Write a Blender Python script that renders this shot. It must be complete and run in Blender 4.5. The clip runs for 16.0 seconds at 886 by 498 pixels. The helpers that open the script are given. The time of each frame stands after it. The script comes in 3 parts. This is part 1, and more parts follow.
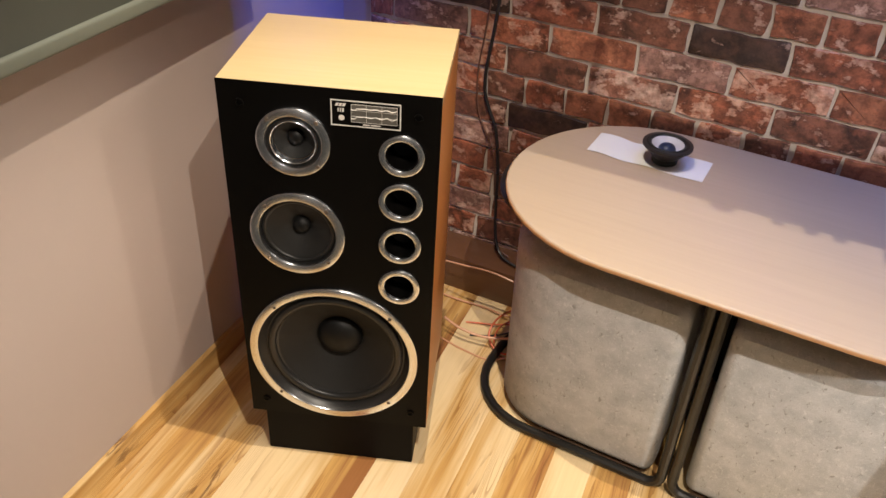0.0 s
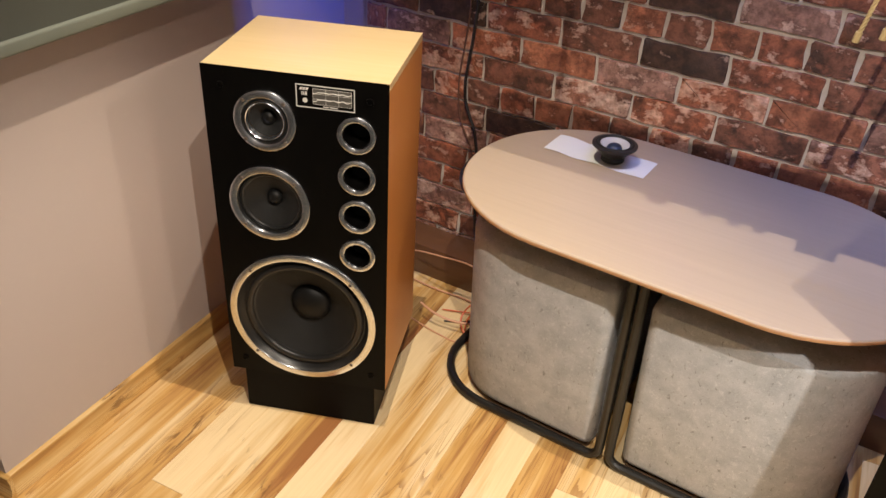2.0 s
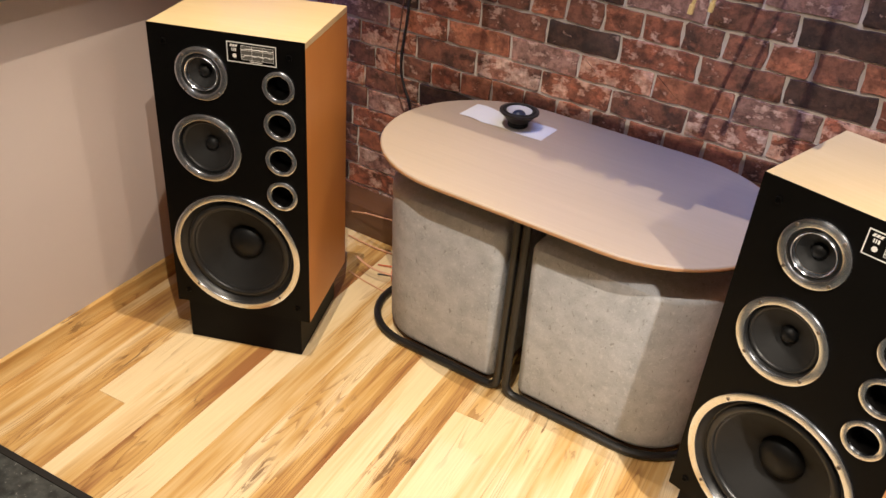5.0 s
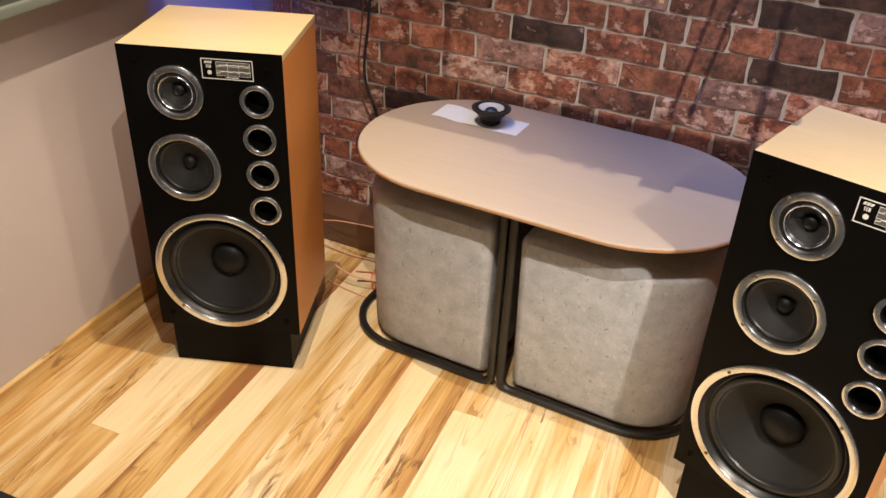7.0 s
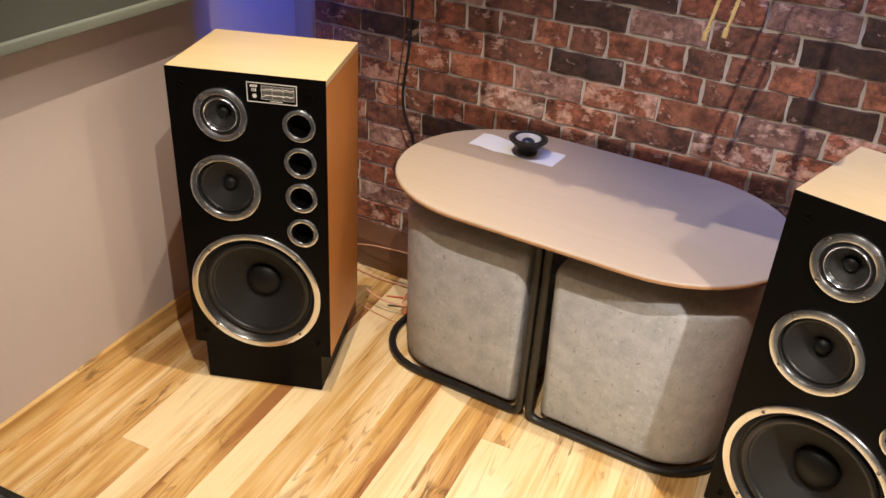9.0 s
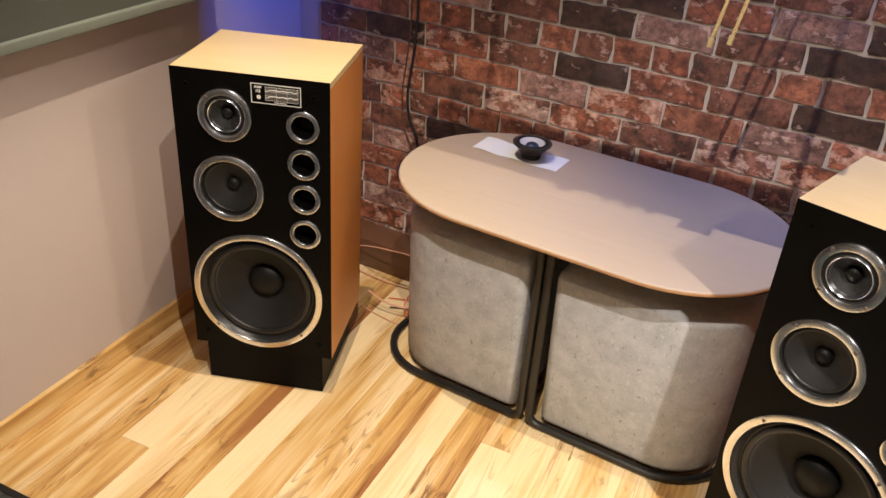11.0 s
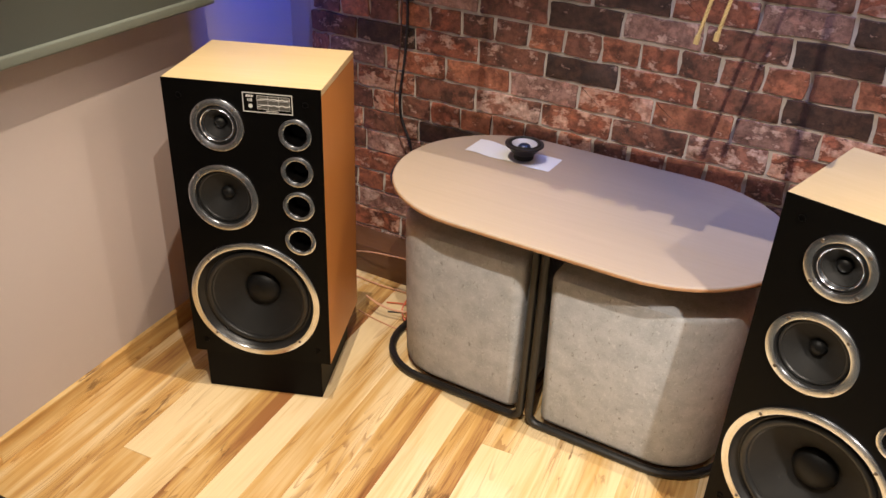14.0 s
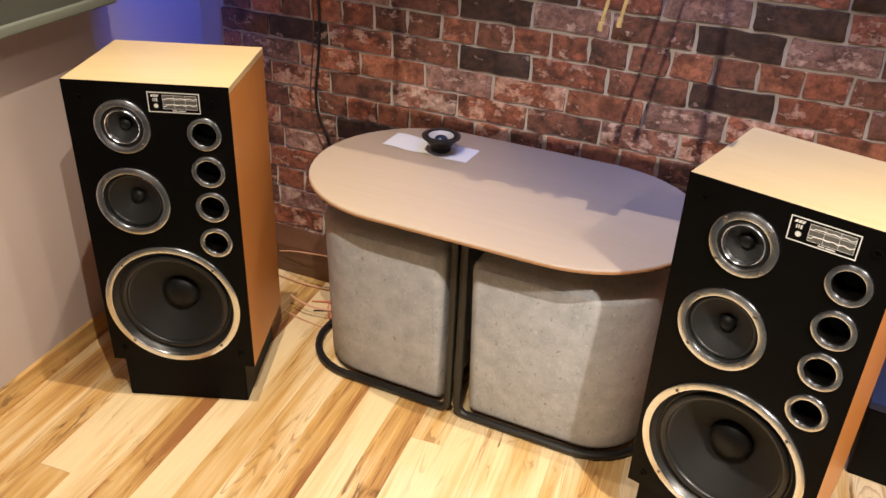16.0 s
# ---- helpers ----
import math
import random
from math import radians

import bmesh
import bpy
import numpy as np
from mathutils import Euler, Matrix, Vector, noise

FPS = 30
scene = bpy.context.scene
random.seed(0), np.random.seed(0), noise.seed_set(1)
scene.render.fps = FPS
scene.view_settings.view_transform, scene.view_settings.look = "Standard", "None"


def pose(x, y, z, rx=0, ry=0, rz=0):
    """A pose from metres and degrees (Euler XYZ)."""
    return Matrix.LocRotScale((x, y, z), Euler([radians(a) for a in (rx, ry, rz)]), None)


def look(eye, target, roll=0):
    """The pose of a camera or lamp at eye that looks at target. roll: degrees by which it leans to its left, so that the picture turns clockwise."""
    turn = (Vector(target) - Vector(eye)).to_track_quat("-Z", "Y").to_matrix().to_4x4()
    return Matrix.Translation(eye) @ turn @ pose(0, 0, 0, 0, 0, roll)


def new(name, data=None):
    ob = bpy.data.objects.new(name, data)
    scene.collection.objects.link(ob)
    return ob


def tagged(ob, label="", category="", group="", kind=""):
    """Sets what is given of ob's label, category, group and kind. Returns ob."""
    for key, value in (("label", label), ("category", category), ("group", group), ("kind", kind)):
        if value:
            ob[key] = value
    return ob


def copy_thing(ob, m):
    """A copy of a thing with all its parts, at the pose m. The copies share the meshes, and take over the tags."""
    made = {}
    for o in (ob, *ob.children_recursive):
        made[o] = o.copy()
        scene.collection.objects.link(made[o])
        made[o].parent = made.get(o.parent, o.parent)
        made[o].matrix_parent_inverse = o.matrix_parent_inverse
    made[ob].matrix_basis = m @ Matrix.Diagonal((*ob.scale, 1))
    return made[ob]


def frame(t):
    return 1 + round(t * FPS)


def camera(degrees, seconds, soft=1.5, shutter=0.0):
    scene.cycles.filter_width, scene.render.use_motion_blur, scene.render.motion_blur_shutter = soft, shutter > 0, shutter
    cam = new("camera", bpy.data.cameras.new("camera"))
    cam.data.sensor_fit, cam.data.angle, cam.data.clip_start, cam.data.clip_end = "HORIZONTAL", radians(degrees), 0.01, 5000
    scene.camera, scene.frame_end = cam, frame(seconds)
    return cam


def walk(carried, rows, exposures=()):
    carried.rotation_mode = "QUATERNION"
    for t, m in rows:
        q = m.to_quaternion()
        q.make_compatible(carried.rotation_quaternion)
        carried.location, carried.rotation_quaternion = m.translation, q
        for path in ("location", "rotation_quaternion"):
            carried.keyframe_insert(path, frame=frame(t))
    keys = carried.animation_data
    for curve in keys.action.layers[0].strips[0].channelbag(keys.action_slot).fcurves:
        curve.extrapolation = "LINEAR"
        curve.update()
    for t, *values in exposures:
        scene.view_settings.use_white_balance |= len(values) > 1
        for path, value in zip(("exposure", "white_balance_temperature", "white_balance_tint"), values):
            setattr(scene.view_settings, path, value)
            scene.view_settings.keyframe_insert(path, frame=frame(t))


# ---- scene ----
cam = camera(56.3, 16.0)
PATH = [
    (0, (1.135, -2.022, 1.617), (0.446, -0.544, 0.46), 3.4),
    (0.5, (1.22, -2.04, 1.623), (0.506, -0.558, 0.485), 3.3),
    (1, (1.315, -2.084, 1.64), (0.557, -0.609, 0.521), 3.1),
    (1.5, (1.406, -2.116, 1.636), (0.635, -0.632, 0.538), 3.0),
    (2, (1.455, -2.144, 1.637), (0.631, -0.683, 0.548), 3.4),
    (2.5, (1.481, -2.173, 1.655), (0.602, -0.738, 0.573), 4.4),
    (3, (1.515, -2.224, 1.658), (0.624, -0.783, 0.595), 3.8),
    (3.5, (1.558, -2.275, 1.634), (0.76, -0.782, 0.57), 4.6),
    (4, (1.637, -2.285, 1.651), (0.858, -0.783, 0.584), 4.5),
    (4.5, (1.749, -2.285, 1.649), (0.924, -0.809, 0.581), 5.6),
    (5, (1.848, -2.3, 1.653), (1.0, -0.833, 0.59), 4.8),
    (7.3, (1.725, -2.377, 1.659), (1.008, -0.835, 0.607), 2.6),
    (7.5, (1.72, -2.38, 1.664), (0.996, -0.835, 0.62), 2.8),
    (8, (1.728, -2.387, 1.67), (0.971, -0.837, 0.657), 2.9),
    (8.5, (1.73, -2.385, 1.669), (0.955, -0.841, 0.661), 3.2),
    (9, (1.72, -2.392, 1.665), (0.928, -0.856, 0.66), 3.6),
    (11.5, (1.723, -2.384, 1.671), (0.921, -0.852, 0.667), 4.2),
    (12, (1.718, -2.385, 1.671), (0.914, -0.854, 0.668), 4.1),
    (12.5, (1.714, -2.389, 1.673), (0.897, -0.866, 0.667), 3.9),
    (13, (1.711, -2.394, 1.677), (0.883, -0.87, 0.679), 3.7),
    (13.5, (1.729, -2.39, 1.675), (0.898, -0.867, 0.68), 2.9),
    (14, (1.741, -2.388, 1.674), (0.935, -0.852, 0.678), 2.6),
    (14.5, (1.743, -2.387, 1.67), (0.958, -0.84, 0.674), 2.7),
    (15, (1.74, -2.387, 1.667), (0.969, -0.833, 0.673), 2.9),
    (15.5, (1.761, -2.378, 1.669), (1.022, -0.808, 0.674), 2.7),
    (16, (1.786, -2.367, 1.664), (1.116, -0.767, 0.668), 2.5),
]
EXPOSURES = [(0, -0.08), (2, -0.12), (2.5, -0.32), (3, -0.28), (3.5, -0.07), (4, -0.04), (5, -0.08), (9, -0.08), (16, -0.07)]
walk(cam, [(t, look(eye, target, roll)) for t, eye, target, roll in PATH], EXPOSURES)

# ---- light ----
world = bpy.data.worlds.new("world")
scene.world = world
world.use_nodes = True
world.node_tree.nodes["Background"].inputs[0].default_value = (0.9, 0.75, 0.6, 1)
world.node_tree.nodes["Background"].inputs[1].default_value = 0.014

WARM = (1.0, 0.86, 0.71)


def spot(name, eye, target, watts, colour=WARM, cone=140, blend=0.6, size=0.03):
    lamp = bpy.data.lights.new(name, "SPOT")
    lamp.energy, lamp.color, lamp.spot_size, lamp.spot_blend, lamp.shadow_soft_size = watts, colour, radians(cone), blend, size
    ob = new(name, lamp)
    ob.matrix_world = look(eye, target)
    return ob


# Row of ceiling lamps: one over the speaker by the painted wall, two in front of the table, one near the bricks.
LAMP = Vector((1.36, -1.75, 2.50))
spot("ceiling_spot_light", (0.58, -0.86, 2.50), (0.46, -0.86, 0.0), 145, (1.0, 0.85, 0.67), cone=66, blend=0.8, size=0.008)
spot("ceiling_spot_light", LAMP, (1.44, -1.41, 0.0), 160, (1.0, 0.88, 0.74), cone=99, blend=0.42, size=0.0035)
spot("ceiling_spot_light", (2.86, -1.80, 2.50), (2.84, -1.80, 0.0), 440, (1.0, 0.89, 0.77), cone=104, blend=0.6, size=0.035)
spot("ceiling_spot_light", (2.60, -0.46, 2.40), (-0.10, -1.18, 0.20), 75, cone=25, blend=0.8, size=0.09)
spot("ceiling_spot_light", (2.70, -1.55, 2.40), (-0.10, -1.20, 0.16), 52, cone=25, blend=0.8, size=0.05)
spot("corner_lamp_light", (0.30, -0.22, 2.10), (-0.175, -0.20, 0.93), 150, (0.010, 0.10, 1.0), cone=34, blend=1.0)


def strip_light(name, eye, target, width, height, watts, colour):
    lamp = bpy.data.lights.new(name, "AREA")
    lamp.shape, lamp.size, lamp.size_y, lamp.energy, lamp.color = "RECTANGLE", width, height, watts, colour
    lamp.spread = radians(70)
    ob = new(name, lamp)
    ob.matrix_world = look(eye, target)
    return ob


# Added fill: an unseen lamp whose bounce off the south wall brightens the fronts.
spot("room_light", (1.20, -3.00, 2.45), (1.20, -4.30, 1.10), 50, (1.0, 0.93, 0.84), cone=130, blend=0.8)
strip_light("blue_strip_light", (1.60, -0.30, 2.40), (1.60, -0.20, 0.66), 1.1, 0.03, 4.6, (0.30, 0.42, 1.0))

# ---- materials ----


class Nodes:
    """A small builder for node materials."""

    def __init__(self, name, rough=0.5, metal=0.0):
        self.mat = bpy.data.materials.new(name)
        self.mat.use_nodes = True
        self.tree = self.mat.node_tree
        self.bsdf = self.tree.nodes["Principled BSDF"]
        self.bsdf.inputs["Roughness"].default_value = rough
        self.bsdf.inputs["Metallic"].default_value = metal

    def add(self, kind, values=None, **attributes):
        node = self.tree.nodes.new(kind)
        for key, value in attributes.items():
            setattr(node, key, value)
        for key, value in (values or {}).items():
            if isinstance(value, bpy.types.NodeSocket):
                self.tree.links.new(value, node.inputs[key])
            else:
                node.inputs[key].default_value = value
        return node

    def to(self, name, socket):
        self.tree.links.new(socket, self.bsdf.inputs[name])

    def coords(self, scale, shift=0.0, kind="Object"):
        at = self.add("ShaderNodeTexCoord").outputs[kind]
        if shift:
            rnd = self.add("ShaderNodeObjectInfo").outputs["Random"]
            off = self.add("ShaderNodeVectorMath", {0: rnd, 1: (shift, shift * 1.7, shift * 0.6)}, operation="MULTIPLY")
            at = self.add("ShaderNodeVectorMath", {0: at, 1: off.outputs[0]}, operation="ADD").outputs[0]
        return self.add("ShaderNodeMapping", {"Vector": at, "Scale": scale}).outputs[0]

    def noise(self, at, scale, detail=4.0, rough=0.55, distort=0.0):
        return self.add("ShaderNodeTexNoise", {"Vector": at, "Scale": scale, "Detail": detail, "Roughness": rough, "Distortion": distort}).outputs["Fac"]

    def ramp(self, fac, *stops):
        node = self.add("ShaderNodeValToRGB", {0: fac})
        marks = node.color_ramp.elements
        for n, (at, colour) in enumerate(stops):
            mark = marks[n] if n < 2 else marks.new(at)
            mark.position, mark.color = at, (*colour, 1) if len(colour) == 3 else colour
        return node.outputs[0]

    def mix(self, fac, a, b, how="MIX"):
        node = self.add("ShaderNodeMix", data_type="RGBA", blend_type=how)
        for key, value in ((0, fac), (6, a), (7, b)):
            if isinstance(value, bpy.types.NodeSocket):
                self.tree.links.new(value, node.inputs[key])
            else:
                node.inputs[key].default_value = (*value, 1) if isinstance(value, tuple) else value
        return node.outputs[2]

    def bump(self, height, strength=0.3, distance=0.002):
        self.to("Normal", self.add("ShaderNodeBump", {"Height": height, "Strength": strength, "Distance": distance}).outputs[0])


def plain(name, colour, rough=0.5, metal=0.0, vary=0.12, scale=60.0, bump=0.1, gloss=0.5):
    """A surface of one colour with faint mottling and grain."""
    m = Nodes(name, rough, metal)
    m.bsdf.inputs["Specular IOR Level"].default_value = gloss
    at = m.coords((1, 1, 1))
    fine, wide = m.noise(at, scale), m.noise(at, scale / 12)
    dark = tuple(c * (1 - vary) for c in colour)
    lite = tuple(min(1, c * (1 + vary)) for c in colour)
    base = m.mix(wide, dark, lite)
    m.to("Base Color", m.mix(0.3, base, m.mix(fine, dark, lite)))
    m.to("Roughness", m.add("ShaderNodeMapRange", {0: wide, 3: max(0.02, rough - 0.06), 4: min(1, rough + 0.08)}).outputs[0])
    if bump:
        m.bump(fine, bump, 0.001)
    return m.mat


def plank_wood(name, shift=23.0, pale=(0.75, 0.585, 0.345), tan=(0.55, 0.33, 0.11), brown=(0.30, 0.13, 0.045), dark=(0.13, 0.055, 0.02), rough=0.30):
    """Fruitwood laminate along y. The object's colour tells each board apart: red its tone, green its figure, blue the side of its heart."""
    m = Nodes(name, rough)
    info = m.add("ShaderNodeObjectInfo").outputs["Color"]
    own = m.add("ShaderNodeSeparateColor", {0: info}).outputs
    place = m.add("ShaderNodeSeparateXYZ", {0: m.add("ShaderNodeTexCoord").outputs["Object"]}).outputs

    def sums(a, b, how="ADD"):
        return m.add("ShaderNodeMath", {0: a, 1: b}, operation=how).outputs[0]

    def span(value, lo, hi):
        return m.add("ShaderNodeMapRange", {0: value, 3: lo, 4: hi}).outputs[0]

    # soft heartwood, drawn out along the board and waving from side to side
    broad = m.noise(m.coords((9, 1.3, 9), shift), 0.9, 2, 0.5, 0.8)
    streak = m.noise(m.coords((40, 1.9, 40), shift), 1.0, 3, 0.6, 0.5)
    lean = sums(sums(place[0], 20.0, "MULTIPLY"), span(own[2], -0.20, 0.20), "MULTIPLY")
    heart = sums(sums(span(own[0], -0.13, 1.12), lean), sums(span(broad, -0.44, 0.44), span(streak, -0.36, 0.36)))
    half = tuple(0.45 * p + 0.55 * q for p, q in zip(pale, tan))
    colour = m.ramp(heart, (0.32, pale), (0.47, half), (0.61, tan), (0.82, brown))
    # thin lines that follow the heartwood's edge, only where the figure is strong
    level = sums(sums(m.noise(m.coords((13, 0.75, 13), shift * 1.3), 0.9, 2, 0.45, 0.5), 26.0, "MULTIPLY"), m.noise(m.coords((60, 6, 60), shift), 1.0, 2))
    line = m.ramp(sums(level, 1.0, "MODULO"), (0.0, (1, 1, 1)), (0.12, (0.8, 0.8, 0.8)), (0.36, (0, 0, 0)))
    spread = sums(m.noise(m.coords((10, 2.0, 10), shift * 1.9), 1.0, 2), span(own[1], -0.16, 0.14))
    figure = m.mix(1.0, line, m.ramp(spread, (0.46, (0, 0, 0)), (0.60, (0.85, 0.85, 0.85))), "MULTIPLY")
    colour = m.mix(figure, colour, m.mix(0.6, colour, brown, "MULTIPLY"))
    # dark ragged mineral marks and knots
    marks = m.noise(m.coords((42, 8, 42), shift * 2), 1.0, 3, 0.6, 1.0)
    spots = sums(m.noise(m.coords((7, 2.5, 7), shift * 2.6), 1.0, 1), span(own[1], -0.10, 0.06))
    ragged = m.mix(1.0, m.ramp(marks, (0.55, (0, 0, 0)), (0.62, (1, 1, 1))), m.ramp(spots, (0.60, (0, 0, 0)), (0.67, (0.8, 0.8, 0.8))), "MULTIPLY")
    colour = m.mix(ragged, colour, dark)
    grain = m.noise(m.coords((170, 5, 170), shift), 1.0, 3)
    m.to("Base Color", m.mix(0.45, colour, m.ramp(grain, (0.3, (0.80, 0.77, 0.72)), (0.7, (1, 1, 1))), "MULTIPLY"))
    m.to("Roughness", m.add("ShaderNodeMapRange", {0: streak, 3: rough - 0.05, 4: rough + 0.1}).outputs[0])
    m.bump(grain, 0.08, 0.0006)
    return m.mat


def veneer(name, a, b, along=(3, 60, 60), rough=0.38):
    m = Nodes(name, rough)
    grain = m.noise(m.coords(along), 1.0, 4, 0.6, 0.6)
    wide = m.noise(m.coords((1.5, 6, 6)), 1.0, 2)
    m.to("Base Color", m.mix(m.add("ShaderNodeMath", {0: grain, 1: wide}, operation="MULTIPLY").outputs[0], a, b))
    m.bump(grain, 0.05, 0.0005)
    return m.mat


def brick_face(name, body, soot, worn_share, pale=(0.66, 0.46, 0.38)):
    """Old fired brick of one burn: mottled body, soot, and a share of flaked pale patches with ragged lower rims."""
    m = Nodes(name, 0.58)
    at = m.coords((1, 1, 1), 31.0)
    rnd = m.add("ShaderNodeObjectInfo").outputs["Random"]
    tone = m.ramp(rnd, (0.0, (0.72, 0.72, 0.72)), (1.0, (1.18, 1.18, 1.18)))
    blot = m.noise(at, 13, 4, 0.62, 0.4)
    colour = m.mix(m.ramp(blot, (0.36, (1, 1, 1)), (0.56, (0, 0, 0))), body, soot)
    clouds = m.noise(m.coords((1, 1, 1.3), 17.0), 22, 3, 0.6, 0.3)
    warm = tuple(min(1.0, c * k) for c, k in zip(body, (1.45, 1.30, 1.25)))
    colour = m.mix(m.ramp(clouds, (0.52, (0, 0, 0)), (0.68, (0.8, 0.8, 0.8))), colour, warm)
    colour = m.mix(1.0, colour, tone, "MULTIPLY")
    worn = m.noise(m.coords((1.1, 1, 1.7), 47.0), 15, 6, 0.66, 0.15)
    edge = 0.68 - 0.20 * worn_share
    patch = m.ramp(worn, (edge, (0, 0, 0)), (edge + 0.035, (0.72, 0.72, 0.72)), (edge + 0.12, (1, 1, 1)))
    rim = m.ramp(worn, (edge - 0.05, (1, 1, 1)), (edge - 0.008, (0.45, 0.42, 0.40)), (edge + 0.004, (1, 1, 1)))
    flake = m.mix(m.ramp(m.noise(at, 60, 3), (0.4, (0, 0, 0)), (0.6, (1, 1, 1))), tuple(0.5 * p + 0.5 * q for p, q in zip(pale, body)), pale)
    colour = m.mix(patch, m.mix(0.7, colour, rim, "MULTIPLY"), flake)
    stain = m.noise(at, 48, 4, 0.65)
    colour = m.mix(0.8, colour, m.ramp(stain, (0.36, (0.46, 0.42, 0.40)), (0.56, (1, 1, 1))), "MULTIPLY")
    fine = m.noise(at, 200, 3)
    m.to("Base Color", m.mix(0.5, colour, m.ramp(fine, (0.3, (0.64, 0.62, 0.60)), (0.7, (1, 1, 1))), "MULTIPLY"))
    m.to("Roughness", m.add("ShaderNodeMapRange", {0: worn, 3: 0.40, 4: 0.75}).outputs[0])
    m.bump(m.mix(0.4, worn, fine), 0.7, 0.004)
    return m.mat


def felt(name):
    """Pressed grey wool felt: cloudy mix of fibres with pale tufts and small dark upright flecks."""
    m = Nodes(name, 0.95)
    at = m.coords((1, 1, 1))
    blot, mid, fine = m.noise(at, 20, 4, 0.6), m.noise(at, 90, 3, 0.6, 1.0), m.noise(at, 420, 2)
    fleck = m.noise(m.coords((1, 1, 0.45)), 110, 2, 0.5, 0.6)
    base = m.mix(m.ramp(blot, (0.32, (0, 0, 0)), (0.68, (1, 1, 1))), (0.41, 0.425, 0.45), (0.54, 0.555, 0.58))
    base = m.mix(m.ramp(mid, (0.56, (0, 0, 0)), (0.70, (0.7, 0.7, 0.7))), base, (0.64, 0.65, 0.665))
    base = m.mix(m.ramp(fleck, (0.64, (0, 0, 0)), (0.74, (0.85, 0.85, 0.85))), base, (0.27, 0.265, 0.26))
    m.to("Base Color", m.mix(0.4, base, m.ramp(fine, (0.3, (0.6, 0.6, 0.6)), (0.7, (1, 1, 1))), "MULTIPLY"))
    m.bump(m.mix(0.5, mid, fine), 0.6, 0.0025)
    return m.mat


def stone(name):
    m = Nodes(name, 0.3)
    at = m.coords((1, 1, 1))
    a, b = m.noise(at, 35, 5), m.noise(at, 140, 3)
    base = m.mix(m.ramp(a, (0.35, (0, 0, 0)), (0.7, (1, 1, 1))), (0.018, 0.02, 0.02), (0.07, 0.075, 0.07))
    m.to("Base Color", m.mix(m.ramp(b, (0.66, (0, 0, 0)), (0.74, (1, 1, 1))), base, (0.22, 0.22, 0.20)))
    m.bump(b, 0.1, 0.001)
    return m.mat


def turned_metal(name):
    """Bright metal turned on a lathe, with fine grooves round its own axis."""
    m = Nodes(name, 0.34, 1.0)
    m.bsdf.inputs["Base Color"].default_value = (0.80, 0.84, 0.92, 1)
    m.bsdf.inputs["Anisotropic"].default_value = 0.85
    m.bsdf.inputs["Anisotropic Rotation"].default_value = 0.25
    m.to("Tangent", m.add("ShaderNodeTangent", direction_type="RADIAL", axis="Y").outputs[0])
    m.to("Roughness", m.add("ShaderNodeMapRange", {0: m.noise(m.coords((1, 1, 1)), 8, 2), 3: 0.22, 4: 0.27}).outputs[0])
    return m.mat


PLANK = plank_wood("laminate_plank")
SKIRT = plank_wood("laminate_skirting", 5.0, (0.70, 0.52, 0.26))
# One cabinet veneer twice: bright top and dimmer sides are put into the colour.
LIT_VENEER = veneer("lit_maple_veneer", (0.57, 0.42, 0.215), (0.71, 0.56, 0.34))
SHADED_VENEER = veneer("shaded_maple_veneer", (0.50, 0.19, 0.040), (0.59, 0.25, 0.062), (60, 60, 3))
BLACK = plain("black_lacquered_board", (0.0025, 0.0022, 0.002), 0.42, vary=0.3, bump=0.03, gloss=0.10)
PLINTH = plain("black_plinth_paint", (0.0035, 0.003, 0.003), 0.5, vary=0.3, gloss=0.08)
CHROME = turned_metal("turned_ring_metal")
CONE = plain("dark_paper_cone", (0.013, 0.0127, 0.0123), 0.6, vary=0.25, scale=200, gloss=0.3)
RUBBER = plain("black_rubber_surround", (0.013, 0.013, 0.013), 0.34, vary=0.2, gloss=0.5)
CAP = plain("black_dust_cap", (0.005, 0.005, 0.005), 0.5, vary=0.2, gloss=0.28)
SCREW = plain("steel_screw", (0.25, 0.22, 0.2), 0.35, 1.0, vary=0.2)
PRINT = plain("white_print", (0.72, 0.70, 0.66), 0.5, vary=0.05, bump=0.0)
GREYPRINT = plain("grey_print", (0.10, 0.095, 0.085), 0.5, vary=0.1, bump=0.0)
BRICKS = {
    "d": brick_face("sooty_brick", (0.095, 0.050, 0.036), (0.045, 0.025, 0.019), 0.25),
    "b": brick_face("brown_brick", (0.25, 0.105, 0.068), (0.080, 0.039, 0.028), 0.50),
    "r": brick_face("red_brick", (0.38, 0.135, 0.078), (0.125, 0.047, 0.031), 0.62),
    "o": brick_face("orange_brick", (0.50, 0.20, 0.115), (0.24, 0.085, 0.05), 0.45),
    "m": brick_face("mauve_brick", (0.44, 0.255, 0.21), (0.20, 0.10, 0.078), 0.66, (0.72, 0.52, 0.44)),
    "p": brick_face("pale_worn_brick", (0.44, 0.20, 0.14), (0.13, 0.058, 0.042), 1.02, (0.78, 0.57, 0.48)),
    "w": brick_face("worn_red_brick", (0.48, 0.17, 0.095), (0.14, 0.053, 0.033), 0.92, (0.78, 0.50, 0.38)),
}
BRICK = BRICKS["r"]
MORTAR = plain("grey_mortar", (0.56, 0.51, 0.47), 0.85, vary=0.45, scale=120, bump=0.4)
PAINT = plain("warm_grey_wall_paint", (0.45, 0.385, 0.36), 0.75, vary=0.03, scale=150, bump=0.06)
PALE = plain("pale_wall_paint", (0.66, 0.62, 0.58), 0.75, vary=0.03, scale=150, bump=0.06)
CEIL = plain("white_ceiling_paint", (0.75, 0.73, 0.70), 0.8, vary=0.03, scale=150)
FELT = felt("grey_felt")
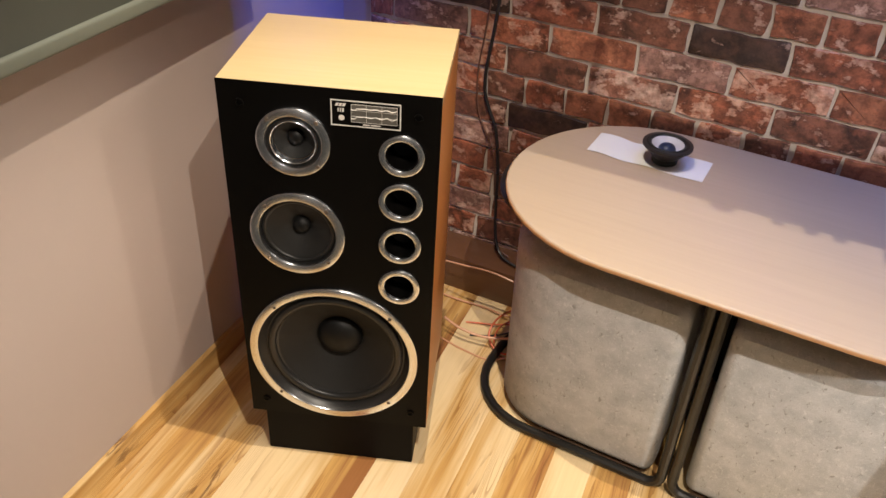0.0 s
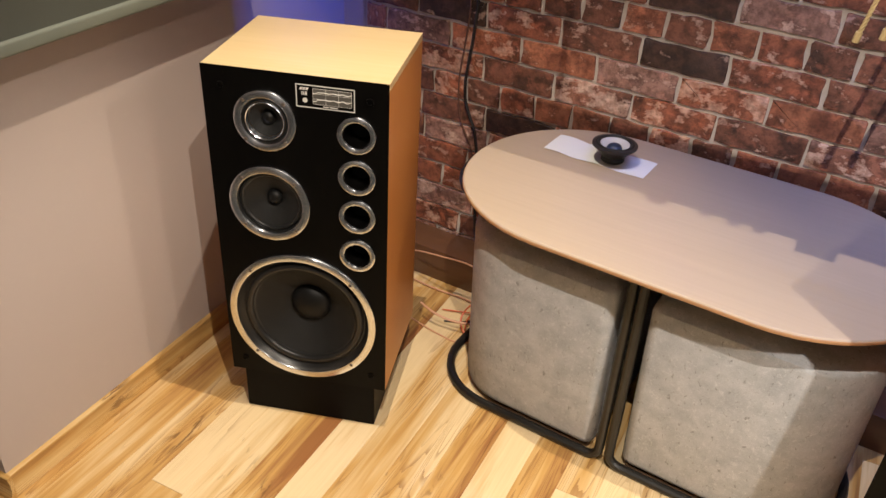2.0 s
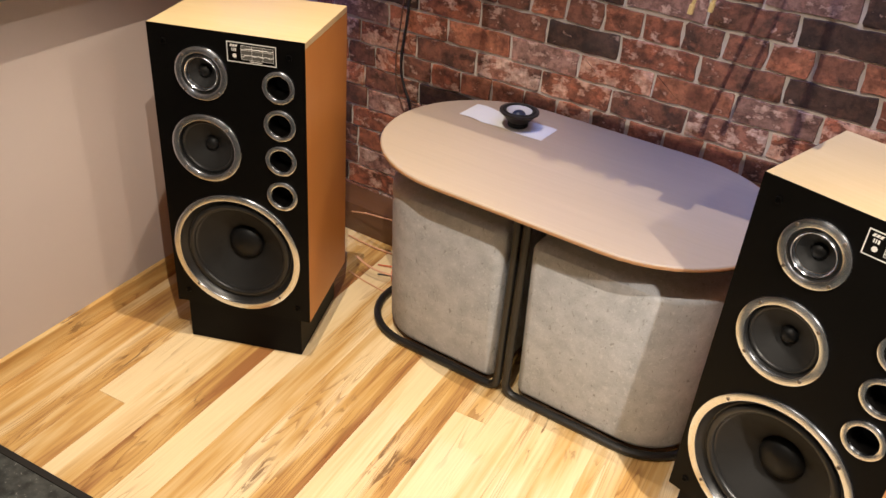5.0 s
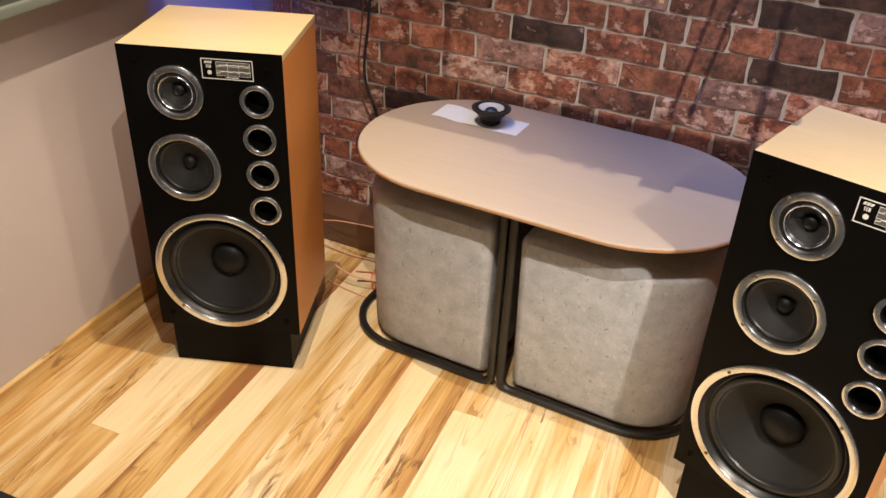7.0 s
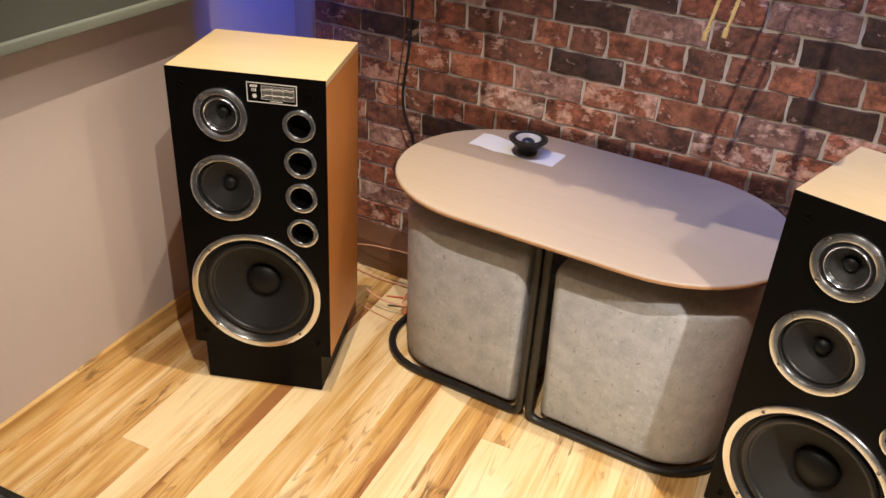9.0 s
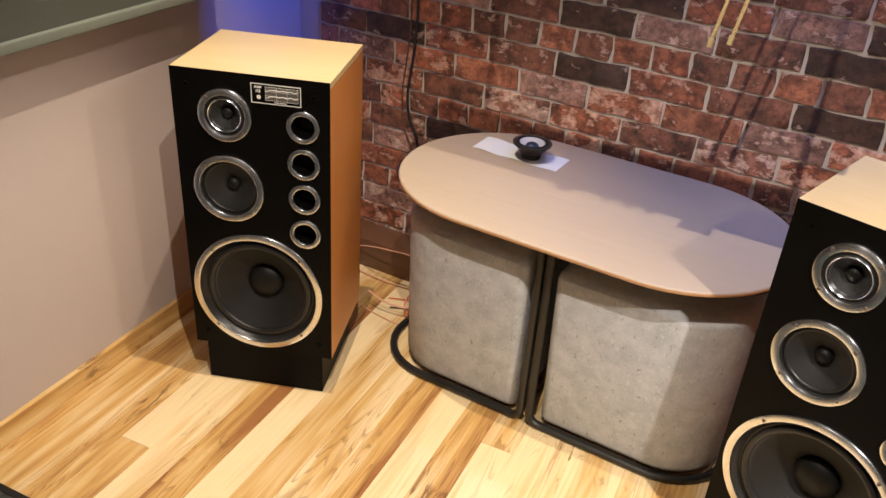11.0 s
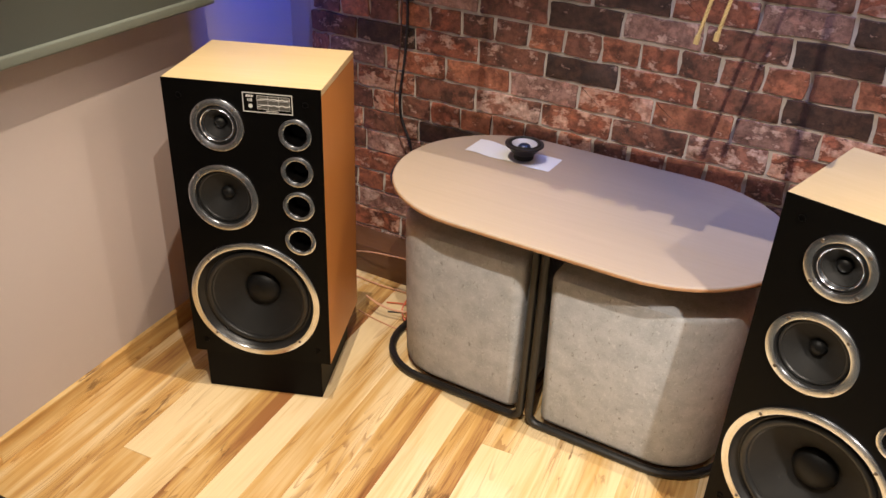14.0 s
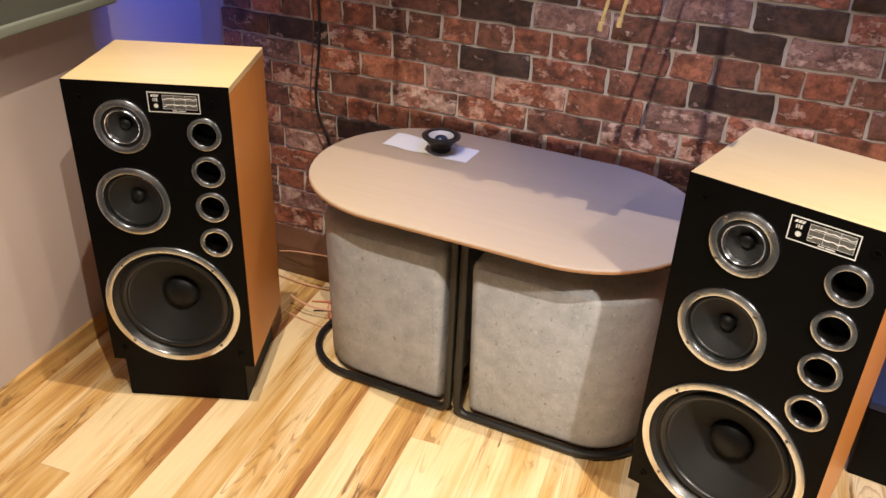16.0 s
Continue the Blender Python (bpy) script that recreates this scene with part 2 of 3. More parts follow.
TUBE = plain("black_powder_coated_tube", (0.010, 0.0095, 0.009), 0.35, vary=0.2, scale=200)
TOP = veneer("beige_laminate_top", (0.41, 0.325, 0.24), (0.52, 0.42, 0.315), (3, 70, 70), 0.42)
STOOLBASE = plain("stool_base_board", (0.13, 0.075, 0.045), 0.6)
EDGE = plain("table_edge_band", (0.44, 0.24, 0.12), 0.35)
BLIND = plain("grey_green_blind_fabric", (0.085, 0.095, 0.085), 0.8, vary=0.06, scale=300, bump=0.2)
HEM = plain("grey_green_hem_bar", (0.19, 0.215, 0.185), 0.55, vary=0.05)
PAPER = plain("white_paper", (0.70, 0.72, 0.74), 0.8, vary=0.02)
STONE = stone("dark_granite")
COPPER = plain("clear_copper_wire", (0.62, 0.33, 0.20), 0.35, vary=0.1)
REDWIRE = plain("orange_red_wire", (0.60, 0.13, 0.05), 0.4, vary=0.1)
BROWNWIRE = plain("brown_cable", (0.13, 0.06, 0.04), 0.45, vary=0.2)
BLACKWIRE = plain("black_cable", (0.014, 0.012, 0.012), 0.45, vary=0.2)
GREYRING = plain("pale_grey_ring", (0.55, 0.55, 0.57), 0.5)
ROPE = plain("gold_rope", (0.52, 0.40, 0.20), 0.7, vary=0.3, scale=400, bump=0.5)
LEDGE = veneer("dark_brown_laminate", (0.10, 0.045, 0.022), (0.19, 0.09, 0.045), (3, 60, 60), 0.35)
# only for the unseen rail added above the table
SHADOW_RAIL = plain("dark_shadow_rail", (0.10, 0.06, 0.04), 0.5)
NAVY = plain("dark_blue_plastic", (0.012, 0.022, 0.06), 0.35)

# ---- mesh helpers ----


def mesh_object(name, bm, material, parent=None, smooth=0.6):
    bmesh.ops.recalc_face_normals(bm, faces=bm.faces)
    data = bpy.data.meshes.new(name)
    bm.to_mesh(data)
    bm.free()
    data.materials.append(material)
    if smooth:
        data.shade_smooth()
        data.set_sharp_from_angle(angle=smooth)
    ob = new(name, data)
    ob.parent = parent
    return ob


def part(name, bm, material, parent, label=""):
    return tagged(mesh_object(name, bm, material, parent), label)


def thing(name, m, label, category, group="", kind=""):
    ob = new(name)
    ob.empty_display_size = 0.05
    ob.matrix_world = m
    return tagged(ob, label, category, group, kind)


def box(bm, a, b, bevel=0.0, steps=2):
    mid = [(p + q) / 2 for p, q in zip(a, b)]
    size = [abs(q - p) for p, q in zip(a, b)]
    made = bmesh.ops.create_cube(bm, size=1, matrix=Matrix.Translation(mid) @ Matrix.Diagonal((*size, 1)))
    if bevel:
        edges = list({e for v in made["verts"] for e in v.link_edges})
        bmesh.ops.bevel(bm, geom=edges, offset=bevel, segments=steps, affect="EDGES", profile=0.5)
    return bm


def lathe(bm, profile, cx=0.0, cz=0.0, turns=64, close=False):
    """Turns rows of (radius, depth) round the axis that runs along y through (cx, cz)."""
    rings = []
    for r, y in profile:
        if r < 1e-5:
            rings.append([bm.verts.new((cx, y, cz))] * turns)
        else:
            rings.append([bm.verts.new((cx + r * math.cos(math.tau * k / turns), y, cz + r * math.sin(math.tau * k / turns))) for k in range(turns)])
    pairs = list(zip(rings, rings[1:])) + ([(rings[-1], rings[0])] if close else [])
    for one, two in pairs:
        for k in range(turns):
            quad = [one[k], one[(k + 1) % turns], two[(k + 1) % turns], two[k]]
            quad = list(dict.fromkeys(quad))
            if len(quad) > 2:
                bm.faces.new(quad)
    return bm


def slab(bm, outline, z0, z1, edge=0.0, steps=3):
    """An upright prism over an outline of (x, y), with rounded top and bottom edges."""
    levels = [(z0, edge)]
    if edge:
        levels = [(z0 + edge * (1 - math.cos(a)), edge * (1 - math.sin(a))) for a in (math.pi / 2 * k / steps for k in range(steps + 1))]
        levels += [(z1 - edge * (1 - math.cos(a)), edge * (1 - math.sin(a))) for a in (math.pi / 2 * k / steps for k in range(steps, -1, -1))]
    else:
        levels = [(z0, 0), (z1, 0)]
    count = len(outline)
    normals = []
    for k in range(count):
        d = Vector(outline[(k + 1) % count]) - Vector(outline[k - 1])
        normals.append(Vector((-d.y, d.x)).normalized())
    area = sum(outline[k - 1][0] * outline[k][1] - outline[k][0] * outline[k - 1][1] for k in range(count))
    sign = 1 if area > 0 else -1
    rows = [[bm.verts.new((x + sign * n.x * inset, y + sign * n.y * inset, z)) for (x, y), n in zip(outline, normals)] for z, inset in levels]
    for one, two in zip(rows, rows[1:]):
        for k in range(count):
            bm.faces.new((one[k], one[(k + 1) % count], two[(k + 1) % count], two[k]))
    bm.faces.new(rows[-1])
    bm.faces.new(rows[0][::-1])
    return bm


def rounded(x0, x1, y0, y1, radii, steps=10):
    """Outline of a rectangle, counter-clockwise, with a radius for each corner: (x0,y0), (x1,y0), (x1,y1), (x0,y1)."""
    out = []
    for (cx, cy, start), r in zip(((x0, y0, 180), (x1, y0, 270), (x1, y1, 0), (x0, y1, 90)), radii):
        sx, sy = (1 if cx == x0 else -1), (1 if cy == y0 else -1)
        for k in range(steps + 1):
            a = radians(start + 90 * k / steps)
            out.append((cx + sx * r + r * math.cos(a), cy + sy * r + r * math.sin(a)))
    return out


def tube(bm, points, r, sides=10, closed=False):
    """A round bar along points."""
    pts = [Vector(p) for p in points]
    count = len(pts)
    rings, up = [], None
    for k, p in enumerate(pts):
        before = pts[k - 1] if k or closed else p
        after = pts[(k + 1) % count] if k < count - 1 or closed else p
        d = (after - before).normalized()
        if up is None:
            up = d.orthogonal().normalized()
        up = (up - d * up.dot(d)).normalized()
        side = d.cross(up)
        rings.append([bm.verts.new(p + r * (math.cos(math.tau * j / sides) * up + math.sin(math.tau * j / sides) * side)) for j in range(sides)])
    for one, two in list(zip(rings, rings[1:])):
        for j in range(sides):
            bm.faces.new((one[j], one[(j + 1) % sides], two[(j + 1) % sides], two[j]))
    if closed:
        one, two = rings[-1], rings[0]
        turn = min(range(sides), key=lambda s: (one[0].co - two[s].co).length)
        for j in range(sides):
            bm.faces.new((one[j], one[(j + 1) % sides], two[(j + 1 + turn) % sides], two[(j + turn) % sides]))
    else:
        bm.faces.new(rings[0][::-1])
        bm.faces.new(rings[-1])
    return bm


def smooth_path(points, steps=8):
    """Catmull-Rom through points."""
    pts = [Vector(p) for p in points]
    pts = [2 * pts[0] - pts[1]] + pts + [2 * pts[-1] - pts[-2]]
    out = []
    for a, b, c, d in zip(pts, pts[1:], pts[2:], pts[3:]):
        for k in range(steps):
            t = k / steps
            out.append(0.5 * (2 * b + (c - a) * t + (2 * a - 5 * b + 4 * c - d) * t * t + (3 * b - a - 3 * c + d) * t**3))
    return out + [pts[-2]]


# ---- structure ----
# The old brick wall stands on y = 0; the painted wall, the boards and the threshold are turned a little against it.
SKEW = pose(-0.17, 0, 0, 0, 0, 4.4)
PLASTER = pose(-0.183, 0, 0, 0, 0, 4.4)

wall_north = tagged(mesh_object("wall_north", box(bmesh.new(), (-0.088, 0.004, 0), (2.90, 0.16, 2.6)), MORTAR, smooth=0), "old red brick wall with pale grey mortar joints", "wall", kind="structure")
plain_strip = tagged(mesh_object("wall_pier", box(bmesh.new(), (-0.35, 0.012, 0), (-0.088, 0.16, 2.6)), PAINT, smooth=0), "narrow painted strip beside the brick wall", "wall", kind="structure")
wall_west = tagged(mesh_object("wall_west", box(bmesh.new(), (-0.13, -1.488, 0), (0, 0.02, 2.6)), PAINT, smooth=0), "warm grey painted side wall with a free end", "wall", kind="structure")
wall_west.matrix_world = PLASTER
wall_far = tagged(mesh_object("wall_far_west", box(bmesh.new(), (-1.75, -4.3, 0), (-1.6, 0.4, 2.6)), PAINT, smooth=0), "plain painted wall beyond the opening", "wall", kind="structure")
wall_gap = tagged(mesh_object("wall_passage", box(bmesh.new(), (-1.6, 0.17, 0), (-0.36, 0.3, 2.6)), PAINT, smooth=0), "plain painted wall closing the passage", "wall", kind="structure")
wall_east = tagged(mesh_object("wall_east", box(bmesh.new(), (2.90, -4.3, 0), (3.05, 0.16, 2.6)), PALE, smooth=0), "plain painted side wall", "wall", kind="structure")
wall_south = tagged(mesh_object("wall_south", box(bmesh.new(), (-1.75, -4.45, 0), (3.05, -4.3, 2.6)), PALE, smooth=0), "plain painted wall opposite the bricks", "wall", kind="structure")
ceiling = tagged(mesh_object("ceiling", box(bmesh.new(), (-1.75, -4.45, 2.6), (3.05, 0.3, 2.7)), CEIL, smooth=0), "plain white ceiling", "ceiling", kind="structure")

floor = tagged(mesh_object("floor", box(bmesh.new(), (-1.6, -1.572, -0.06), (3.2, 0.4, -0.008)), SKIRT, smooth=0), "laminate board floor, pale with brown heart figure", "floor", kind="structure")
floor.matrix_world = SKEW
stone_floor = tagged(mesh_object("floor_stone", box(bmesh.new(), (-1.6, -4.6, -0.06), (3.4, -1.592, 0.002)), STONE, smooth=0), "dark speckled granite floor beside the boards", "floor", kind="structure")
stone_floor.matrix_world = SKEW
strip = tagged(mesh_object("threshold", box(bmesh.new(), (-1.6, -1.592, -0.05), (3.3, -1.572, 0.004), 0.0015, 1), TUBE), "black edge strip between boards and granite", "threshold", kind="structure")
strip.matrix_world = SKEW


def skirting(name, length, material, m):
    """Skirting along its own y: a proud rounded top lip over a hollow face that runs out in a foot."""
    lip = [(0.0, 0.070), (0.007, 0.070), (0.0115, 0.0675), (0.0125, 0.063), (0.0105, 0.058), (0.0095, 0.050), (0.0095, 0.026), (0.0115, 0.016), (0.0165, 0.007), (0.0175, 0.0), (0.0, 0.0)]
    bm = bmesh.new()
    ends = [[bm.verts.new((x, y, z)) for x, z in lip] for y in (0.0, length)]
    for k in range(len(lip)):
        bm.faces.new((ends[0][k - 1], ends[0][k], ends[1][k], ends[1][k - 1]))
    bm.faces.new(ends[0])
    bm.faces.new(ends[1][::-1])
    ob = tagged(mesh_object(name, bm, material), "wood-print laminate skirting board with a rounded lip", "skirting", kind="structure")
    ob.matrix_world, ob.color = m, (0.58, 0.6, 0.5, 1)
    return ob


skirting("baseboard", 1.47, SKIRT, PLASTER @ pose(0, -1.488, 0))
skirting("baseboard", 0.1475, SKIRT, PLASTER @ pose(-0.13, -1.4882, 0, 0, 0, -90))
ledge = tagged(mesh_object("wall_ledge", box(bmesh.new(), (-0.14, -0.126, 0), (2.88, 0.0, 0.118), 0.003, 2), LEDGE), "low brown laminate ledge along the foot of the brick wall", "ledge", kind="structure")

# ---- speakers ----
W, D, H, PB = 0.416, 0.345, 0.984, 0.134


def ring(bm, cx, cz, r_out, r_in, proud=0.005, flare=0.004):
    e = 0.0022
    face = [(r_out, -proud + e), (r_out - e * 0.3, -proud + e * 0.3), (r_out - e, -proud), (r_in + e, -proud), (r_in + e * 0.3, -proud + e * 0.3), (r_in, -proud + e)]
    return lathe(bm, [(r_out, 0.0)] + face + [(r_in, flare)], cx, cz)


def screws(parent, cx, cz, off, proud):
    for sx in (-1, 1):
        for sz in (-1, 1):
            bm = lathe(bmesh.new(), [(0.0042, -proud), (0.0042, -proud - 0.0012), (0.0030, -proud - 0.002), (0.0012, -proud - 0.0012), (0, -proud - 0.0008)], cx + sx * off, cz + sz * off, 12)
            part("screw", bm, SCREW, parent)


def speaker(m, label):
    box_ob = thing("floor_speaker", m, label, "loudspeaker", "pair of floor speakers")
    x0, x1 = -W / 2, W / 2
    t = 0.018
    # Top and sides share a veneer; their light and shade are in the colours.
    part("top_panel", box(bmesh.new(), (x0, 0.0015, H - t), (x1, D, H), 0.0012, 1), LIT_VENEER, box_ob, "maple veneer top, toned brighter for the light on it")
    part("side_panel", box(bmesh.new(), (x0, 0.0015, PB), (x0 + t, D, H - t)), SHADED_VENEER, box_ob, "maple veneer side, toned honey-brown for its shade")
    part("side_panel", box(bmesh.new(), (x1 - t, 0.0015, PB), (x1, D, H - t)), SHADED_VENEER, box_ob, "maple veneer side, toned honey-brown for its shade")
    part("back_panel", box(bmesh.new(), (x0 + t, D - t, PB), (x1 - t, D, H - t)), SHADED_VENEER, box_ob)
    part("bottom_panel", box(bmesh.new(), (x0 + t, 0.0015, PB), (x1 - t, D - t, PB + t)), SHADED_VENEER, box_ob)
    bm = box(bmesh.new(), (x0 + 0.030, 0.004, 0), (x1 - 0.030, D - 0.02, PB - 0.0005), 0.002, 1)
    part("plinth", bm, PLINTH, box_ob, "black recessed plinth")

    tw, mid, woof = (0.139 - W / 2, 0.868), (0.136 - W / 2, 0.659), (0.201 - W / 2, 0.336)
    ports = [(0.345 - W / 2, z) for z in (0.859, 0.756, 0.655, 0.549)]
    holes = [(*tw, 0.060), (*mid, 0.086), (*woof, 0.176)] + [(*p, 0.034) for p in ports]
    # front board with its cut-outs
    bm = bmesh.new()
    edges = []
    for loop in [[(x0, PB), (x1, PB), (x1, H), (x0, H)]] + [[(cx + r * math.cos(math.tau * k / 48), cz + r * math.sin(math.tau * k / 48)) for k in range(48)] for cx, cz, r in holes]:
        vs = [bm.verts.new((x, 0, z)) for x, z in loop]
        edges += [bm.edges.new((vs[k - 1], vs[k])) for k in range(len(vs))]
    bmesh.ops.triangle_fill(bm, edges=edges, use_beauty=True)
    back = bmesh.ops.extrude_face_region(bm, geom=list(bm.faces))
    for v in (g for g in back["geom"] if isinstance(g, bmesh.types.BMVert)):
        v.co.y += 0.0015
    board = part("front_panel", bm, BLACK, box_ob, "black lacquered front board")
    for cx, cz in ((0.042, 0.940), (0.374, 0.940), (0.036, 0.175), (0.378, 0.178)):
        bm = lathe(bmesh.new(), [(0.0085, 0.0), (0.0085, -0.003), (0.0055, -0.0035), (0.0055, -0.0005), (0, -0.0004)], cx - W / 2, cz, 20)
        part("grille_socket", bm, BLACK, board)

    # woofer
    cx, cz = woof
    w = part("woofer", ring(bmesh.new(), cx, cz, 0.190, 0.1715, 0.006), CHROME, box_ob, "large woofer with a polished metal ring")
    part("basket_lip", lathe(bmesh.new(), [(0.172, -0.003), (0.166, 0.010), (0.158, 0.016), (0.152, 0.016)], cx, cz), RUBBER, w)
    part("surround", lathe(bmesh.new(), [(0.155, 0.016)] + [(0.145 + 0.010 * math.cos(a), 0.016 - 0.010 * math.sin(a)) for a in (math.pi * k / 8 for k in range(9))] + [(0.131, 0.019)], cx, cz), RUBBER, w)
    part("cone", lathe(bmesh.new(), [(0.135, 0.017), (0.110, 0.034), (0.080, 0.054), (0.047, 0.074)], cx, cz), CONE, w)
    part("dust_cap", lathe(bmesh.new(), [(0.055, 0.074)] + [(0.053 * math.cos(a), 0.072 - 0.030 * math.sin(a)) for a in (math.pi / 2 * k / 8 for k in range(9))], cx, cz), CAP, w)
    screws(w, cx, cz, 0.126, 0.006)
    # midrange
    cx, cz = mid
    w = part("midrange", ring(bmesh.new(), cx, cz, 0.0975, 0.079, 0.005), CHROME, box_ob, "midrange driver with a polished metal ring")
    part("surround", lathe(bmesh.new(), [(0.080, -0.002), (0.077, 0.008)] + [(0.071 + 0.005 * math.cos(a), 0.010 - 0.005 * math.sin(a)) for a in (math.pi * k / 6 for k in range(7))], cx, cz), RUBBER, w)
    part("cone", lathe(bmesh.new(), [(0.067, 0.010), (0.050, 0.019), (0.030, 0.030), (0.018, 0.037)], cx, cz), CONE, w)
    part("dust_cap", lathe(bmesh.new(), [(0.020, 0.037)] + [(0.0185 * math.cos(a), 0.034 - 0.014 * math.sin(a)) for a in (math.pi / 2 * k / 6 for k in range(7))], cx, cz), CAP, w)
    screws(w, cx, cz, 0.0620, 0.005)
    # upper driver with two rings
    cx, cz = tw
    w = part("upper_driver", ring(bmesh.new(), cx, cz, 0.0715, 0.054, 0.006), CHROME, box_ob, "upper driver with a double metal ring")
    part("gasket", lathe(bmesh.new(), [(0.055, -0.003), (0.052, 0.001), (0.046, 0.001)], cx, cz), RUBBER, w)
    part("inner_ring", lathe(bmesh.new(), [(0.0455, 0.001), (0.0450, -0.005), (0.0440, -0.0065), (0.0425, -0.005), (0.0405, 0.007)], cx, cz), CHROME, w)
    part("cone", lathe(bmesh.new(), [(0.040, 0.007), (0.030, 0.013), (0.0150, 0.023)], cx, cz), CONE, w)
    part("dust_cap", lathe(bmesh.new(), [(0.017, 0.023)] + [(0.016 * math.cos(a), 0.020 - 0.011 * math.sin(a)) for a in (math.pi / 2 * k / 6 for k in range(7))], cx, cz), CAP, w)
    screws(w, cx, cz, 0.0460, 0.006)
    # four open rings
    for cx, cz in ports:
        w = part("port_ring", ring(bmesh.new(), cx, cz, 0.0435, 0.0310, 0.005, 0.002), CHROME, box_ob, "polished ring round a dark opening")
        part("port_tube", lathe(bmesh.new(), [(0.0315, 0.001), (0.0300, 0.030), (0.0220, 0.042), (0.0, 0.046)], cx, cz, 40), BLACK, w)

    # name plate: frame, marks and a small curve panel
    px0, px1, pz0, pz1 = 0.2125 - W / 2, 0.342 - W / 2, 0.912, 0.964
    plate = part("name_plate", box(bmesh.new(), (px0, -0.0015, pz0), (px1, -0.0002, pz1)), BLACK, box_ob, "black plate with white printed marks")

    def bar(xa, xb, za, zb, material, y=-0.0017):
        part("printed_mark", box(bmesh.new(), (xa, y - 0.0004, za), (xb, y, zb)), material, plate)

    e = 0.0022
    bar(px0, px1, pz1 - e, pz1, PRINT), bar(px0, px1, pz0, pz0 + e, PRINT)
    bar(px0, px0 + e, pz0 + e, pz1 - e, PRINT), bar(px1 - e, px1, pz0 + e, pz1 - e, PRINT)
    sx = px0 + 0.008
    for k in range(3):
        bm = bmesh.new()
        box(bm, (sx + 0.0065 * k, -0.0021, pz1 - 0.0125), (sx + 0.0052 + 0.0065 * k, -0.0017, pz1 - 0.0065))
        for v in bm.verts:
            v.co.x += (v.co.z - pz1 + 0.0125) * 0.45
        part("printed_mark", bm, PRINT, plate)
    bar(sx + 0.005, sx + 0.007, pz1 - 0.024, pz1 - 0.016, PRINT), bar(sx + 0.009, sx + 0.011, pz1 - 0.024, pz1 - 0.016, PRINT), bar(sx + 0.013, sx + 0.0165, pz1 - 0.024, pz1 - 0.016, PRINT)
    part("printed_mark", lathe(bmesh.new(), [(0.0055, -0.0017), (0.0055, -0.0021), (0, -0.0021)], sx + 0.012, pz0 + 0.0165, 20), PRINT, plate)
    gx0, gx1, gz0, gz1 = px0 + 0.038, px1 - 0.007, pz0 + 0.010, pz1 - 0.007
    bar(gx0, gx1, gz0, gz1, GREYPRINT)
    for k in range(4):
        z = gz0 + (gz1 - gz0) * k / 3
        bar(gx0, gx1, z - 0.0003, z + 0.0003, PRINT, -0.0022)
    for k in range(4):
        x = gx0 + (gx1 - gx0) * k / 3
        bar(x - 0.0003, x + 0.0003, gz0, gz1, PRINT, -0.0022)
    for base, amp in ((0.78, 0.10), (0.32, 0.14)):
        pts = [(gx0 + (gx1 - gx0) * k / 24, -0.0028, gz0 + (gz1 - gz0) * (base - amp * (1 if k < 3 else 0) + amp * 0.5 * math.sin(k * 1.1) * (k / 24))) for k in range(25)]
        part("printed_curve", tube(bmesh.new(), pts, 0.0008, 5), PRINT, plate)
    bar(px0 + 0.060, px0 + 0.072, pz0 + 0.0045, pz0 + 0.0068, PRINT), bar(px0 + 0.074, px0 + 0.092, pz0 + 0.0045, pz0 + 0.0068, PRINT)
    return box_ob


first = speaker(pose(0.354, -0.8755, 0, 0, 0, 21.0), "tall black-fronted floor speaker, maple veneer, beside the painted wall")
second = copy_thing(first, pose(1.8455, -0.8082, 0, 0, 0, -15.4))
tagged(second, "tall black-fronted floor speaker, maple veneer, beside the oval table")

# ---- oval table with its two stools ----
CX = 1.112
table = thing("coffee_table", pose(CX, -0.365, 0, 0, 0, -1.5), "oval coffee table with beige laminate top and black tube frame", "table")
TZ = 0.66


def stadium(half, r, steps=24):
    out = []
    for cx, start in ((half - r, -90), (-half + r, 90)):
        out += [(cx + r * math.cos(radians(start + 180 * k / steps)), r * math.sin(radians(start + 180 * k / steps))) for k in range(steps + 1)]
    return out


part("tabletop", slab(bmesh.new(), stadium(0.570, 0.330), TZ - 0.013, TZ, 0.005), TOP, table, "beige laminate oval top")
part("edge_band", slab(bmesh.new(), stadium(0.5712, 0.3312), TZ - 0.0125, TZ - 0.0030, 0.003, 2), EDGE, table, "brown edge band")
